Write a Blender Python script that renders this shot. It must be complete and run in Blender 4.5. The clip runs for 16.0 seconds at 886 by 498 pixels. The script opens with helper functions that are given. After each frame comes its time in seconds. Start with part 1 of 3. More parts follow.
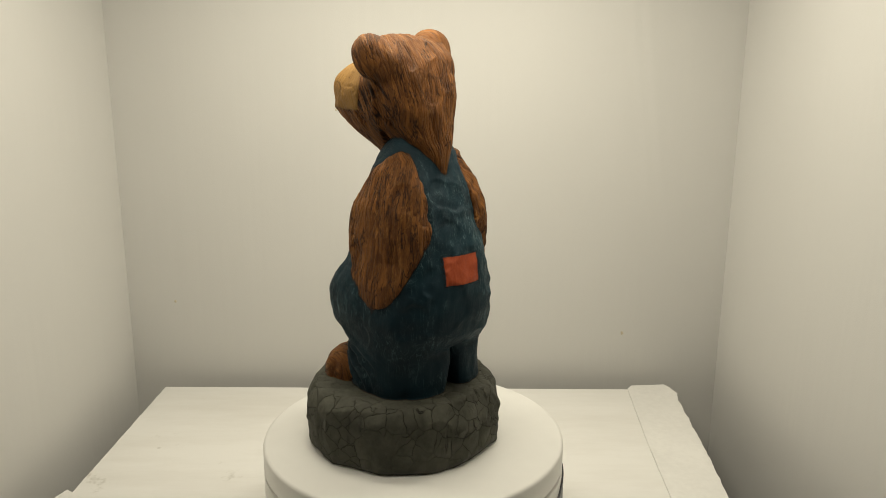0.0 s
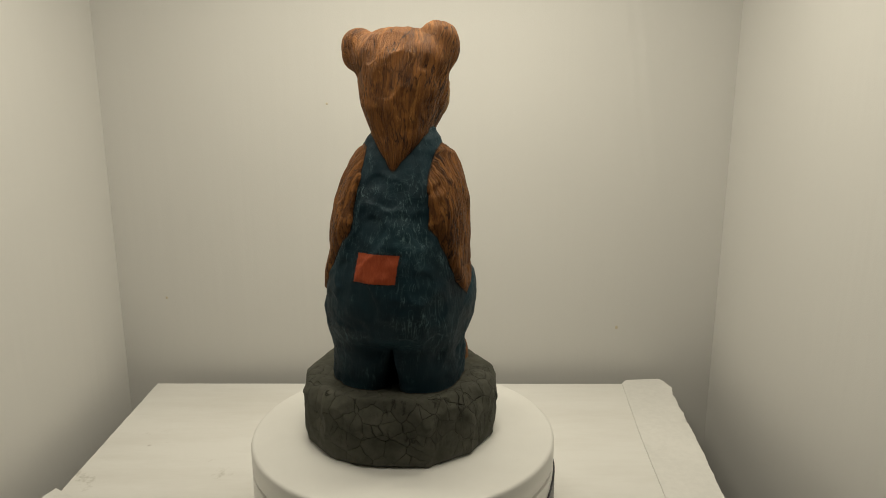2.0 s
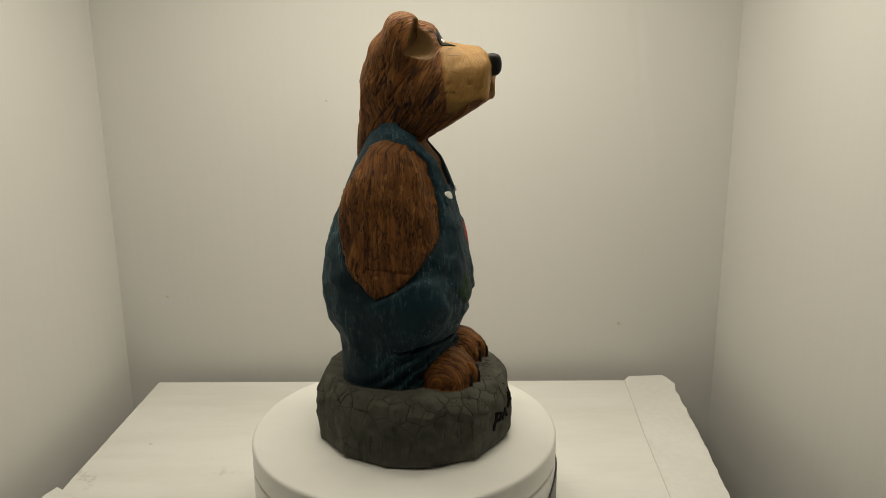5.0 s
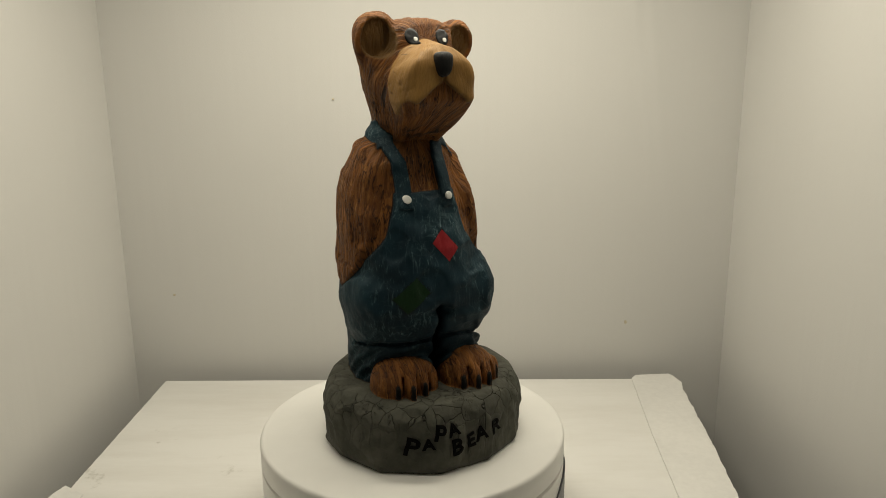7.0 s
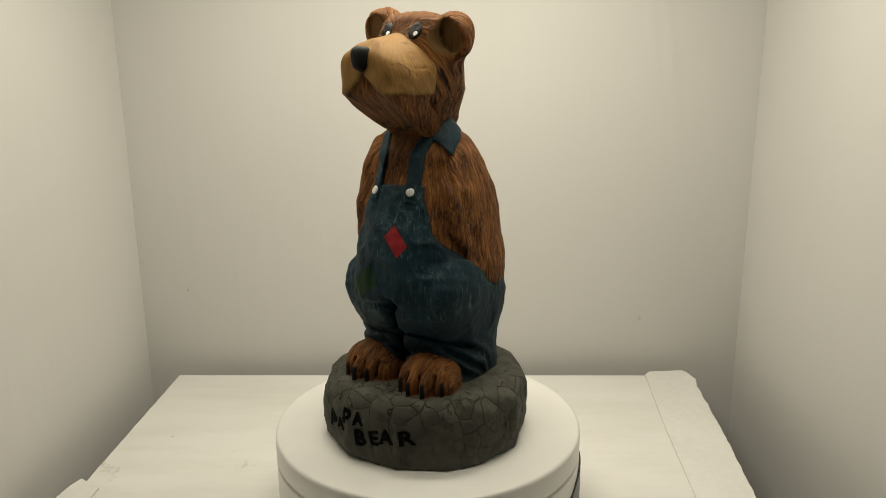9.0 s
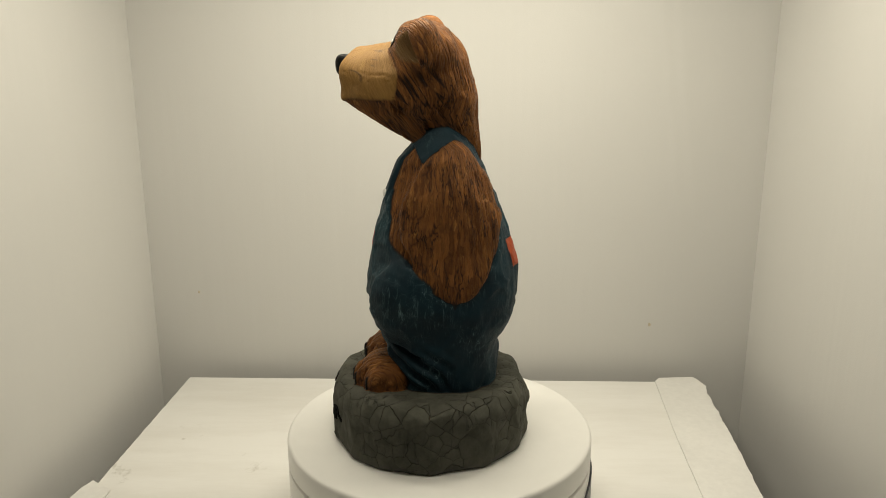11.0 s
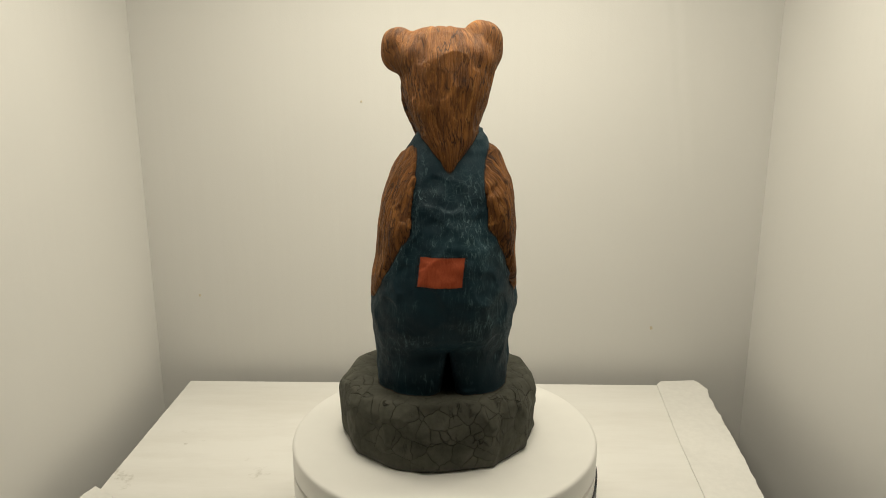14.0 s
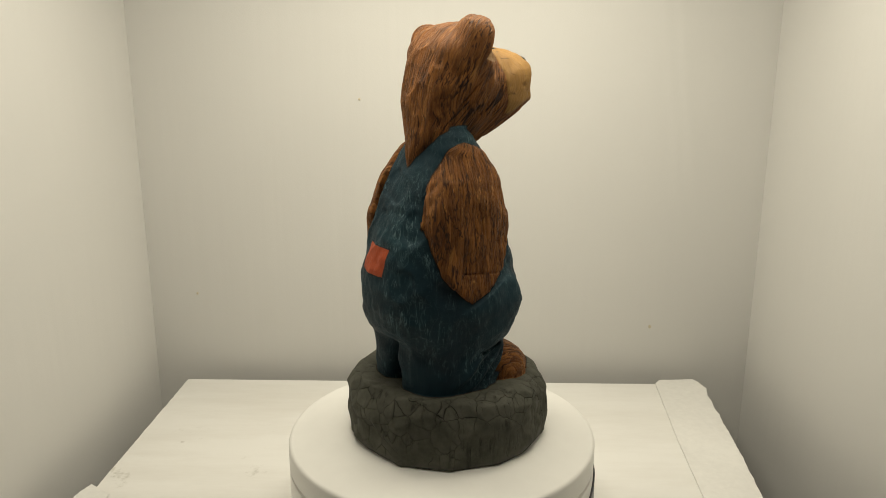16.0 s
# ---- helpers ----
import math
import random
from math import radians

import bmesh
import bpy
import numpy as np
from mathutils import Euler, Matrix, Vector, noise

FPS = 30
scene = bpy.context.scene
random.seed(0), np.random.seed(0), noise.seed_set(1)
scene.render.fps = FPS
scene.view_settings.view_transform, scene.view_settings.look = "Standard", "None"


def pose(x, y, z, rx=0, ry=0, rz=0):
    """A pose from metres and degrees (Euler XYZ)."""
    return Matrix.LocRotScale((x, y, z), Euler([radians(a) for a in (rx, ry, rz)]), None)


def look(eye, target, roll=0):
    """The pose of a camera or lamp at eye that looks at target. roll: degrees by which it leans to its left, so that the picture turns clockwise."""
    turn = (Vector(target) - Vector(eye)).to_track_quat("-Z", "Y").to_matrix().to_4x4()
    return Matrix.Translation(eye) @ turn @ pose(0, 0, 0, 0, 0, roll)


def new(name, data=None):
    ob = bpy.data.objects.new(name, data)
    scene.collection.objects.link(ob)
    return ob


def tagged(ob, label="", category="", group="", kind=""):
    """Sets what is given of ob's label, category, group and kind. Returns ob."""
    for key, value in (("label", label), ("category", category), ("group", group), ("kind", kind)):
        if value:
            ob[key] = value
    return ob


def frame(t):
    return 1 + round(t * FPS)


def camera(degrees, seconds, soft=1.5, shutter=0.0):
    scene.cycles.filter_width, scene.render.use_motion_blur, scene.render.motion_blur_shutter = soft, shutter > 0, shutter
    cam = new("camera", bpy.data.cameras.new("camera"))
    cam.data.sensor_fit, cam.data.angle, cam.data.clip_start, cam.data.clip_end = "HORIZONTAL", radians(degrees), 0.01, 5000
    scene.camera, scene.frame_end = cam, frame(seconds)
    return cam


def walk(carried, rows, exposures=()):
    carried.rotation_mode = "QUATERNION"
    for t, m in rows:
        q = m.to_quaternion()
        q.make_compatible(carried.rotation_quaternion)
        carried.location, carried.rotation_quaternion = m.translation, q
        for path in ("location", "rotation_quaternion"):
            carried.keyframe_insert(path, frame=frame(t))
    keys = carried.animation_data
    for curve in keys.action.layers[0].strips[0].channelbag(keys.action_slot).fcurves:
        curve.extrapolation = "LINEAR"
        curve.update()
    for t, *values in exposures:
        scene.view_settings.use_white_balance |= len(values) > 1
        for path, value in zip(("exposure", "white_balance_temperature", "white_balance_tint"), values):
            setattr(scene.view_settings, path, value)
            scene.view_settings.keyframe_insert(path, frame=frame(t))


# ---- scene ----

# the path of the hand-held phone, in metres and degrees
PATH = [
    (0.0, pose(0.0157, -0.4767, 0.2381, 76.81, -0.33, -0.30)),
    (0.5, pose(0.0143, -0.4752, 0.2381, 76.59, -0.43, -0.44)),
    (1.0, pose(0.0157, -0.4740, 0.2372, 76.49, -0.43, -0.34)),
    (1.5, pose(0.0186, -0.4726, 0.2375, 76.35, -0.30, -0.36)),
    (2.0, pose(0.0232, -0.4710, 0.2381, 76.31, -0.06, -0.34)),
    (2.5, pose(0.0248, -0.4708, 0.2375, 76.32, 0.10, -0.36)),
    (3.0, pose(0.0260, -0.4699, 0.2352, 76.29, 0.09, -0.40)),
    (3.5, pose(0.0250, -0.4694, 0.2354, 76.32, 0.20, -0.41)),
    (4.0, pose(0.0251, -0.4688, 0.2349, 76.33, 0.22, -0.36)),
    (6.5, pose(0.0232, -0.4706, 0.2343, 76.22, 0.50, -0.02)),
    (7.0, pose(0.0222, -0.4685, 0.2353, 76.13, 0.44, 0.05)),
    (7.5, pose(0.0208, -0.4683, 0.2350, 76.01, 0.37, 0.19)),
    (8.0, pose(0.0186, -0.4666, 0.2349, 75.78, 0.38, 0.35)),
    (8.5, pose(0.0179, -0.4665, 0.2354, 75.71, 0.46, 0.55)),
    (9.0, pose(0.0170, -0.4677, 0.2339, 75.89, 0.41, 0.67)),
    (11.5, pose(0.0124, -0.4675, 0.2377, 75.99, 0.07, 1.27)),
    (12.0, pose(0.0132, -0.4676, 0.2389, 76.02, -0.01, 1.17)),
    (12.5, pose(0.0098, -0.4684, 0.2424, 76.10, -0.08, 1.05)),
    (13.0, pose(0.0088, -0.4668, 0.2416, 76.05, -0.09, 0.98)),
    (13.5, pose(0.0063, -0.4655, 0.2421, 75.87, -0.05, 0.89)),
    (14.0, pose(0.0058, -0.4650, 0.2421, 75.82, -0.04, 0.87)),
    (14.5, pose(0.0060, -0.4648, 0.2400, 75.75, -0.13, 1.00)),
    (15.0, pose(0.0041, -0.4647, 0.2403, 75.72, -0.17, 0.99)),
    (15.5, pose(0.0042, -0.4632, 0.2393, 75.72, -0.20, 1.00)),
    (16.0, pose(0.0076, -0.4637, 0.2396, 75.85, -0.11, 0.89)),
]
cam = camera(60.22, 16.0, soft=0.65)

# ---------------------------------------------------------------- light
world = bpy.data.worlds.new("world")
scene.world = world
world.use_nodes = True
bg = world.node_tree.nodes["Background"]
bg.inputs["Color"].default_value = (1.0, 0.86, 0.68, 1)
bg.inputs["Strength"].default_value = 0.02

EXPOSURE = 0.0
LAMP_COLOUR = (1.0, 0.93, 0.75)


def lamp(name, m, sx, sy, power):
    data = bpy.data.lights.new(name, "AREA")
    data.shape, data.size, data.size_y = "RECTANGLE", sx, sy
    data.energy, data.color = power, LAMP_COLOUR
    ob = new(name, data)
    ob.matrix_world = m
    return ob


# the LED strips under the roof of the photo tent
lamp("tent_lamp_rear", look((0.01, 0.045, 0.405), (0.01, 0.045, 0)), 0.34, 0.06, 1.36)
lamp("tent_lamp_front", look((0.01, -0.12, 0.405), (0.01, -0.10, 0)), 0.32, 0.06, 0.42)


# ---------------------------------------------------------------- node helpers
class Graph:
    """A short way to write node materials."""

    def __init__(self, name):
        self.mat = bpy.data.materials.new(name)
        self.mat.use_nodes = True
        self.tree = self.mat.node_tree
        self.bsdf = self.tree.nodes["Principled BSDF"]
        self.out = self.tree.nodes["Material Output"]

    def node(self, kind, **ins):
        n = self.tree.nodes.new(kind)
        for key, value in ins.items():
            self.put(n.inputs[key.replace("_", " ")], value)
        return n

    def put(self, socket, value):
        if isinstance(value, bpy.types.NodeSocket):
            self.tree.links.new(value, socket)
        elif isinstance(value, tuple) and len(value) == 3 and socket.type == "RGBA":
            socket.default_value = (*value, 1)
        else:
            socket.default_value = value

    def math(self, op, a, b=0.0, clamp=False):
        n = self.tree.nodes.new("ShaderNodeMath")
        n.operation, n.use_clamp = op, clamp
        self.put(n.inputs[0], a)
        self.put(n.inputs[1], b)
        return n.outputs[0]

    def mix(self, fac, a, b, mode="MIX"):
        n = self.tree.nodes.new("ShaderNodeMix")
        n.data_type, n.blend_type = "RGBA", mode
        self.put(n.inputs[0], fac)
        self.put(n.inputs[6], a)
        self.put(n.inputs[7], b)
        return n.outputs[2]

    def ramp(self, value, lo, hi, a=0.0, b=1.0):
        n = self.tree.nodes.new("ShaderNodeMapRange")
        n.clamp = True
        for i, v in enumerate((value, lo, hi, a, b)):
            self.put(n.inputs[i], v)
        return n.outputs[0]

    def place(self, scale=(1, 1, 1), turn=(0, 0, 0), shift=(0, 0, 0)):
        tc = self.tree.nodes.new("ShaderNodeTexCoord")
        mp = self.tree.nodes.new("ShaderNodeMapping")
        mp.inputs["Scale"].default_value = scale
        mp.inputs["Rotation"].default_value = turn
        mp.inputs["Location"].default_value = shift
        self.tree.links.new(tc.outputs["Object"], mp.inputs["Vector"])
        return mp.outputs[0]

    def noise(self, scale, vector=None, detail=3.0, rough=0.55, warp=0.0):
        n = self.node("ShaderNodeTexNoise", Scale=scale, Detail=detail, Roughness=rough, Distortion=warp)
        self.put(n.inputs["Vector"], vector if vector else self.place())
        return n.outputs[0]

    def voronoi(self, scale, vector=None, feature="F1", rand=1.0):
        n = self.tree.nodes.new("ShaderNodeTexVoronoi")
        n.feature = feature
        n.inputs["Scale"].default_value = scale
        n.inputs["Randomness"].default_value = rand
        self.put(n.inputs["Vector"], vector if vector else self.place())
        return n

    def attr(self, name):
        n = self.tree.nodes.new("ShaderNodeAttribute")
        n.attribute_name = name
        return n.outputs["Fac"]

    def bump(self, height, strength, distance, normal=None):
        n = self.node("ShaderNodeBump", Strength=strength, Distance=distance, Height=height)
        if normal:
            self.put(n.inputs["Normal"], normal)
        return n.outputs[0]

    def done(self, colour, rough=0.6, normal=None, spec=0.4):
        self.put(self.bsdf.inputs["Base Color"], colour)
        self.put(self.bsdf.inputs["Roughness"], rough)
        self.bsdf.inputs["Specular IOR Level"].default_value = spec
        if normal:
            self.put(self.bsdf.inputs["Normal"], normal)
        return self.mat


def part(name, bm, material, parent, label=""):
    mesh = bpy.data.meshes.new(name)
    bm.to_mesh(mesh)
    bm.free()
    mesh.materials.append(material)
    ob = new(name, mesh)
    ob.parent = parent
    if label:
        tagged(ob, label)
    return ob


def box(bm, lo, hi, bevel=0.0, segments=2):
    made = bmesh.ops.create_cube(bm, size=1)["verts"]
    for v in made:
        v.co = Vector([l + (c + 0.5) * (h - l) for l, h, c in zip(lo, hi, v.co)])
    if bevel:
        edges = list({e for v in made for e in v.link_edges})
        bmesh.ops.bevel(bm, geom=edges, offset=bevel, segments=segments, profile=0.5, affect="EDGES")


def turned(bm, profile, steps=128, close=False):
    """A surface of revolution round z from (radius, height) pairs."""
    rings = []
    for r, z in profile:
        if r < 1e-6:
            rings.append([bm.verts.new((0, 0, z))])
        else:
            rings.append([bm.verts.new((r * math.cos(a), r * math.sin(a), z)) for a in (2 * math.pi * i / steps for i in range(steps))])
    for a, b in zip(rings, rings[1:]):
        for i in range(steps):
            j = (i + 1) % steps
            quad = [a[i % len(a)], a[j % len(a)], b[j % len(b)], b[i % len(b)]]
            quad = list(dict.fromkeys(quad))
            if len(quad) > 2:
                bm.faces.new(quad)
    bmesh.ops.recalc_face_normals(bm, faces=bm.faces)


def smooth(ob, degrees=35):
    ob.data.polygons.foreach_set("use_smooth", [True] * len(ob.data.polygons))
    ob.data.set_sharp_from_angle(angle=radians(degrees))
    return ob


# ---------------------------------------------------------------- materials
def tent_cloth():
    g = Graph("white_tent_cloth")
    broad = g.noise(2.2, detail=2)
    tone = g.mix(g.ramp(broad, 0.3, 0.7), (0.66, 0.652, 0.632), (0.70, 0.692, 0.672))
    weave = g.noise(900, detail=1)
    creases = g.noise(3.0, g.place((6, 6, 0.35)), detail=3)
    n = g.bump(creases, 0.25, 0.006)
    n = g.bump(weave, 0.15, 0.0004, n)
    return g.done(tone, 0.8, n, 0.2)


def painted_board():
    g = Graph("scuffed_white_board")
    dirt = g.noise(9, g.place((0.5, 2.2, 1)), detail=6, rough=0.65)
    specks = g.voronoi(26, feature="F1")
    fine = g.noise(140, detail=4)
    tone = g.mix(g.ramp(dirt, 0.42, 0.72, 0, 0.75), (0.84, 0.83, 0.805), (0.72, 0.70, 0.66))
    smudge = g.math("MULTIPLY", g.ramp(g.noise(30, detail=5, rough=0.7), 0.62, 0.74), g.ramp(g.noise(5), 0.5, 0.65))
    tone = g.mix(g.math("MULTIPLY", smudge, 0.7), tone, (0.40, 0.38, 0.32))
    dot = g.math("MULTIPLY", g.ramp(specks.outputs["Distance"], 0.06, 0.035), g.ramp(g.noise(11), 0.6, 0.63))
    tone = g.mix(g.math("MULTIPLY", dot, 0.6), tone, (0.25, 0.21, 0.16))
    n = g.bump(fine, 0.2, 0.0006)
    n = g.bump(dirt, 0.2, 0.002, n)
    return g.done(tone, 0.55, n, 0.35)


def plain(name, colour, rough=0.5, grain=120.0, vary=0.06, spec=0.4, depth=0.0002):
    g = Graph(name)
    a = g.noise(grain, detail=4)
    b = g.noise(grain / 12, detail=2)
    lo = tuple(c * (1 - vary * 2) for c in colour)
    hi = tuple(min(1, c * (1 + vary)) for c in colour)
    tone = g.mix(g.ramp(g.math("ADD", g.math("MULTIPLY", a, 0.5), g.math("MULTIPLY", b, 0.5)), 0.35, 0.65), lo, hi)
    return g.done(tone, rough, g.bump(a, 0.3, depth), spec)


CLOTH = tent_cloth()
BOARD = painted_board()
PLASTIC = plain("white_plastic", (0.85, 0.84, 0.81), 0.38, 60, 0.015, 0.45, 0.00005)
DARK_PLASTIC = plain("dark_plastic", (0.035, 0.037, 0.045), 0.4, 90, 0.1)
PAPER = plain("white_paper", (0.82, 0.81, 0.785), 0.7, 200, 0.03)
STAIN = plain("brown_stain", (0.63, 0.56, 0.42), 0.8, 700, 0.05)
GREY = plain("grey_room_paint", (0.13, 0.12, 0.105), 0.8, 30, 0.08)
BLACK_PAINT = plain("black_paint", (0.008, 0.008, 0.009), 0.5, 400, 0.2, 0.25)
INK = plain("black_ink", (0.005, 0.005, 0.005), 0.75, 900, 0.3, 0.05)
WHITE_PAINT = plain("white_paint", (0.82, 0.81, 0.77), 0.4, 500, 0.05)


def carved_wood():
    """Painted, antiqued wood: fur, denim, muzzle and rock zones come from the carving's own fields (in millimetres)."""
    g = Graph("painted_carved_wood")
    xyz = g.node("ShaderNodeSeparateXYZ", Vector=g.place((1000, 1000, 1000)))
    X, Y, Z = xyz.outputs
    wob = g.math("MULTIPLY", g.math("SUBTRACT", g.noise(420, detail=3), 0.5), 1.6)

    def zone(name, width=0.35):
        return g.ramp(g.math("ADD", g.attr(name), g.math("MULTIPLY", wob, 0.35)), -width, width)

    groove = g.attr("groove")
    def hair(scale, squash, turn, width):
        line = g.noise(scale, g.place(squash, turn), detail=1, rough=0.5, warp=0.08)
        return g.ramp(g.math("ABSOLUTE", g.math("SUBTRACT", line, 0.5)), width, 0.0)
    # fur: long chisel strokes that run down and away from the crown
    def hypot(a, b):
        return g.math("SQRT", g.math("ADD", g.math("ADD", g.math("MULTIPLY", a, a), g.math("MULTIPLY", b, b)), 9.0))
    fx = g.math("ADD", X, g.ramp(Z, 190, 205, 2, -1))
    fy = g.math("ADD", g.math("SUBTRACT", Y, g.ramp(Z, 185, 205, 3, -20)), g.math("MULTIPLY", g.math("MULTIPLY", g.math("SUBTRACT", Z, 225.0), 0.45), g.ramp(Z, 195, 215)))
    high = g.math("GREATER_THAN", Z, 72.0)
    span = g.math("ADD", g.math("MULTIPLY", high, g.math("DIVIDE", 0.035, hypot(fx, fy))), g.math("MULTIPLY", g.math("SUBTRACT", 1.0, high), 0.001))
    wave = g.math("MULTIPLY", g.math("SUBTRACT", g.noise(90, detail=2), 0.5), 0.0018)

    def down(z_scale, sway=1.0):
        n = g.node("ShaderNodeCombineXYZ", X=g.math("ADD", g.math("MULTIPLY", fx, span), g.math("MULTIPLY", wave, sway)), Y=g.math("ADD", g.math("MULTIPLY", g.math("MULTIPLY", fy, span), g.math("ADD", 0.2, g.math("MULTIPLY", high, 0.8))), g.math("MULTIPLY", wave, sway)), Z=g.math("MULTIPLY", Z, 0.001 * z_scale))
        return n.outputs[0]
    stroke = g.voronoi(520, down(0.13), "F1")
    strokes = g.voronoi(520, down(0.13), "DISTANCE_TO_EDGE").outputs["Distance"]
    each = g.node("ShaderNodeSeparateColor", Color=stroke.outputs["Color"]).outputs[0]
    grain = g.noise(520, down(0.16), detail=6, rough=0.78, warp=0.3)
    patchy = g.noise(38, detail=3)
    tone = g.math("ADD", g.math("MULTIPLY", each, 0.45), g.math("MULTIPLY", g.ramp(grain, 0.3, 0.7), 0.55))
    valley = g.math("MULTIPLY", g.ramp(strokes, 0.10, 0.0), g.ramp(g.noise(90, detail=2), 0.40, 0.60))
    fur = g.mix(g.ramp(tone, 0.22, 0.78), (0.108, 0.039, 0.0100), (0.315, 0.125, 0.030))
    fur = g.mix(g.ramp(patchy, 0.35, 0.7, 0, 0.5), fur, (0.165, 0.062, 0.0160))
    fur = g.mix(g.math("MULTIPLY", valley, 0.7), fur, (0.042, 0.016, 0.007))
    ridge = g.math("MULTIPLY", g.ramp(g.noise(330, down(0.17, 1.6), detail=4, rough=0.8), 0.58, 0.68), g.ramp(patchy, 0.40, 0.6))
    fur = g.mix(g.math("MULTIPLY", ridge, 0.8), fur, (0.50, 0.235, 0.066))
    fur = g.mix(g.math("MULTIPLY", g.ramp(groove, 0.45, 1.0), 0.6), fur, (0.030, 0.013, 0.007))
    # knife cuts: fine ones all over, deep slanted ones on the jaw
    cuts = g.math("MULTIPLY", g.ramp(g.math("ABSOLUTE", g.math("SUBTRACT", g.noise(210, down(0.17, 1.3), detail=3, rough=0.6, warp=0.2), 0.5)), 0.030, 0.004), g.ramp(g.noise(60, g.place(shift=(2, 0, 1)), detail=2), 0.36, 0.52))
    fur = g.mix(g.math("MULTIPLY", cuts, 0.85), fur, (0.022, 0.010, 0.006))
    jaw = g.math("MULTIPLY", g.math("MULTIPLY", g.ramp(Z, 236, 226), g.ramp(Z, 188, 194)), g.math("MULTIPLY", g.ramp(Y, -34, -26), g.ramp(Y, 16, 6)))
    tilted = g.node("ShaderNodeCombineXYZ", X=g.math("MULTIPLY", X, 0.0004), Y=g.math("MULTIPLY", g.math("ADD", Y, g.math("MULTIPLY", Z, 0.72)), 0.001), Z=g.math("MULTIPLY", Z, 0.00012)).outputs[0]
    slit = g.ramp(g.math("ABSOLUTE", g.math("SUBTRACT", g.noise(170, tilted, detail=1, rough=0.4), 0.5)), 0.060, 0.022)
    slashes = g.math("MULTIPLY", g.math("MULTIPLY", slit, jaw), g.ramp(g.noise(75, detail=2), 0.40, 0.48))
    fur = g.mix(g.math("MULTIPLY", slashes, 0.9), fur, (0.014, 0.007, 0.005))
    fleck = g.ramp(g.noise(300, down(0.15, 0.6), detail=4, rough=0.7, warp=0.2), 0.60, 0.68)
    fur = g.mix(g.math("MULTIPLY", fleck, 0.5), fur, (0.42, 0.19, 0.052))
    # muzzle
    tan = g.mix(g.ramp(grain, 0.3, 0.7), (0.225, 0.118, 0.032), (0.335, 0.186, 0.053))
    tan = g.mix(g.ramp(patchy, 0.40, 0.72, 0, 0.5), tan, (0.175, 0.092, 0.030))
    tan = g.mix(g.math("MULTIPLY", valley, 0.25), tan, (0.11, 0.055, 0.02))
    # grooves and the shade under the lip line are painted into the tan
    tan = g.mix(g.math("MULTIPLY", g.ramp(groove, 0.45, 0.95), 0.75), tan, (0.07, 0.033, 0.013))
    dash = g.math("MULTIPLY", g.math("MULTIPLY", hair(90, (0.35, 0.35, 1.0), (0, 0, 0.4), 0.022), g.ramp(g.noise(75), 0.52, 0.6)), g.ramp(Y, -58, -46))
    tan = g.mix(g.math("MULTIPLY", dash, 0.8), tan, (0.05, 0.024, 0.010))
    # denim
    where = g.noise(24, detail=4, rough=0.65)
    scratch2 = g.noise(430, g.place((1, 1, 0.16), (0.2, -0.25, 0)), detail=6, rough=0.8, warp=1.0)
    hairs = g.math("MAXIMUM", hair(110, (1, 1, 0.3), (0.35, 0.2, 0), 0.009), hair(170, (0.35, 0.5, 1), (0.2, -0.3, 0.5), 0.010))
    denim = g.mix(g.ramp(patchy, 0.3, 0.7), (0.0042, 0.0165, 0.0265), (0.0082, 0.0330, 0.0480))
    denim = g.mix(g.ramp(where, 0.5, 0.75, 0, 0.35), denim, (0.015, 0.050, 0.062))
    dry = g.math("MULTIPLY", g.ramp(scratch2, 0.54, 0.64), g.ramp(where, 0.42, 0.62))
    vein = g.math("MULTIPLY", hairs, g.ramp(where, 0.40, 0.58))
    denim = g.mix(g.math("MULTIPLY", g.math("MAXIMUM", dry, g.math("MULTIPLY", vein, 0.24)), 0.85), denim, (0.13, 0.21, 0.225))
    # shade in the cuff folds, painted into the denim colour
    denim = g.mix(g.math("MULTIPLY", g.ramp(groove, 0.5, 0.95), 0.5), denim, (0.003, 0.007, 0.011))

    def patch(cx, cz, ux, uz, vx, vz, front):
        """1 inside a sewn patch: centre and two half sides in x and z."""
        det = ux * vz - uz * vx
        dx, dz = g.math("SUBTRACT", X, cx), g.math("SUBTRACT", Z, cz)
        a = g.math("DIVIDE", g.math("SUBTRACT", g.math("MULTIPLY", dx, vz), g.math("MULTIPLY", dz, vx)), det)
        b = g.math("DIVIDE", g.math("SUBTRACT", g.math("MULTIPLY", dz, ux), g.math("MULTIPLY", dx, uz)), det)
        m = g.math("MAXIMUM", g.math("ABSOLUTE", a), g.math("ABSOLUTE", b))
        m = g.math("ADD", m, g.math("MULTIPLY", wob, 0.05))
        side = g.math("LESS_THAN", Y, 0) if front else g.math("GREATER_THAN", Y, 0)
        return g.math("MULTIPLY", g.ramp(m, 1.02, 0.97), side), g.math("MULTIPLY", g.math("MULTIPLY", g.ramp(m, 1.14, 1.08), g.ramp(g.noise(900), 0.45, 0.55)), side)

    for cx, cz, ux, uz, vx, vz, front, ca, cb in (
        (2.3, 121.7, 12.8, 0.1, -0.9, 8.2, False, (0.31, 0.052, 0.017), (0.43, 0.085, 0.030)),
        (8.0, 129.7, 5.0, -5.8, 3.3, 3.7, True, (0.26, 0.012, 0.018), (0.34, 0.022, 0.026)),
        (-14.4, 102.0, 7.1, 6.0, 4.0, -4.6, True, (0.004, 0.022, 0.007), (0.009, 0.034, 0.011)),
    ):
        inside, stitch = patch(cx, cz, ux, uz, vx, vz, front)
        denim = g.mix(g.math("MULTIPLY", stitch, 0.9), denim, (0.006, 0.008, 0.010))
        denim = g.mix(inside, denim, g.mix(g.ramp(scratch2, 0.35, 0.65), ca, cb))
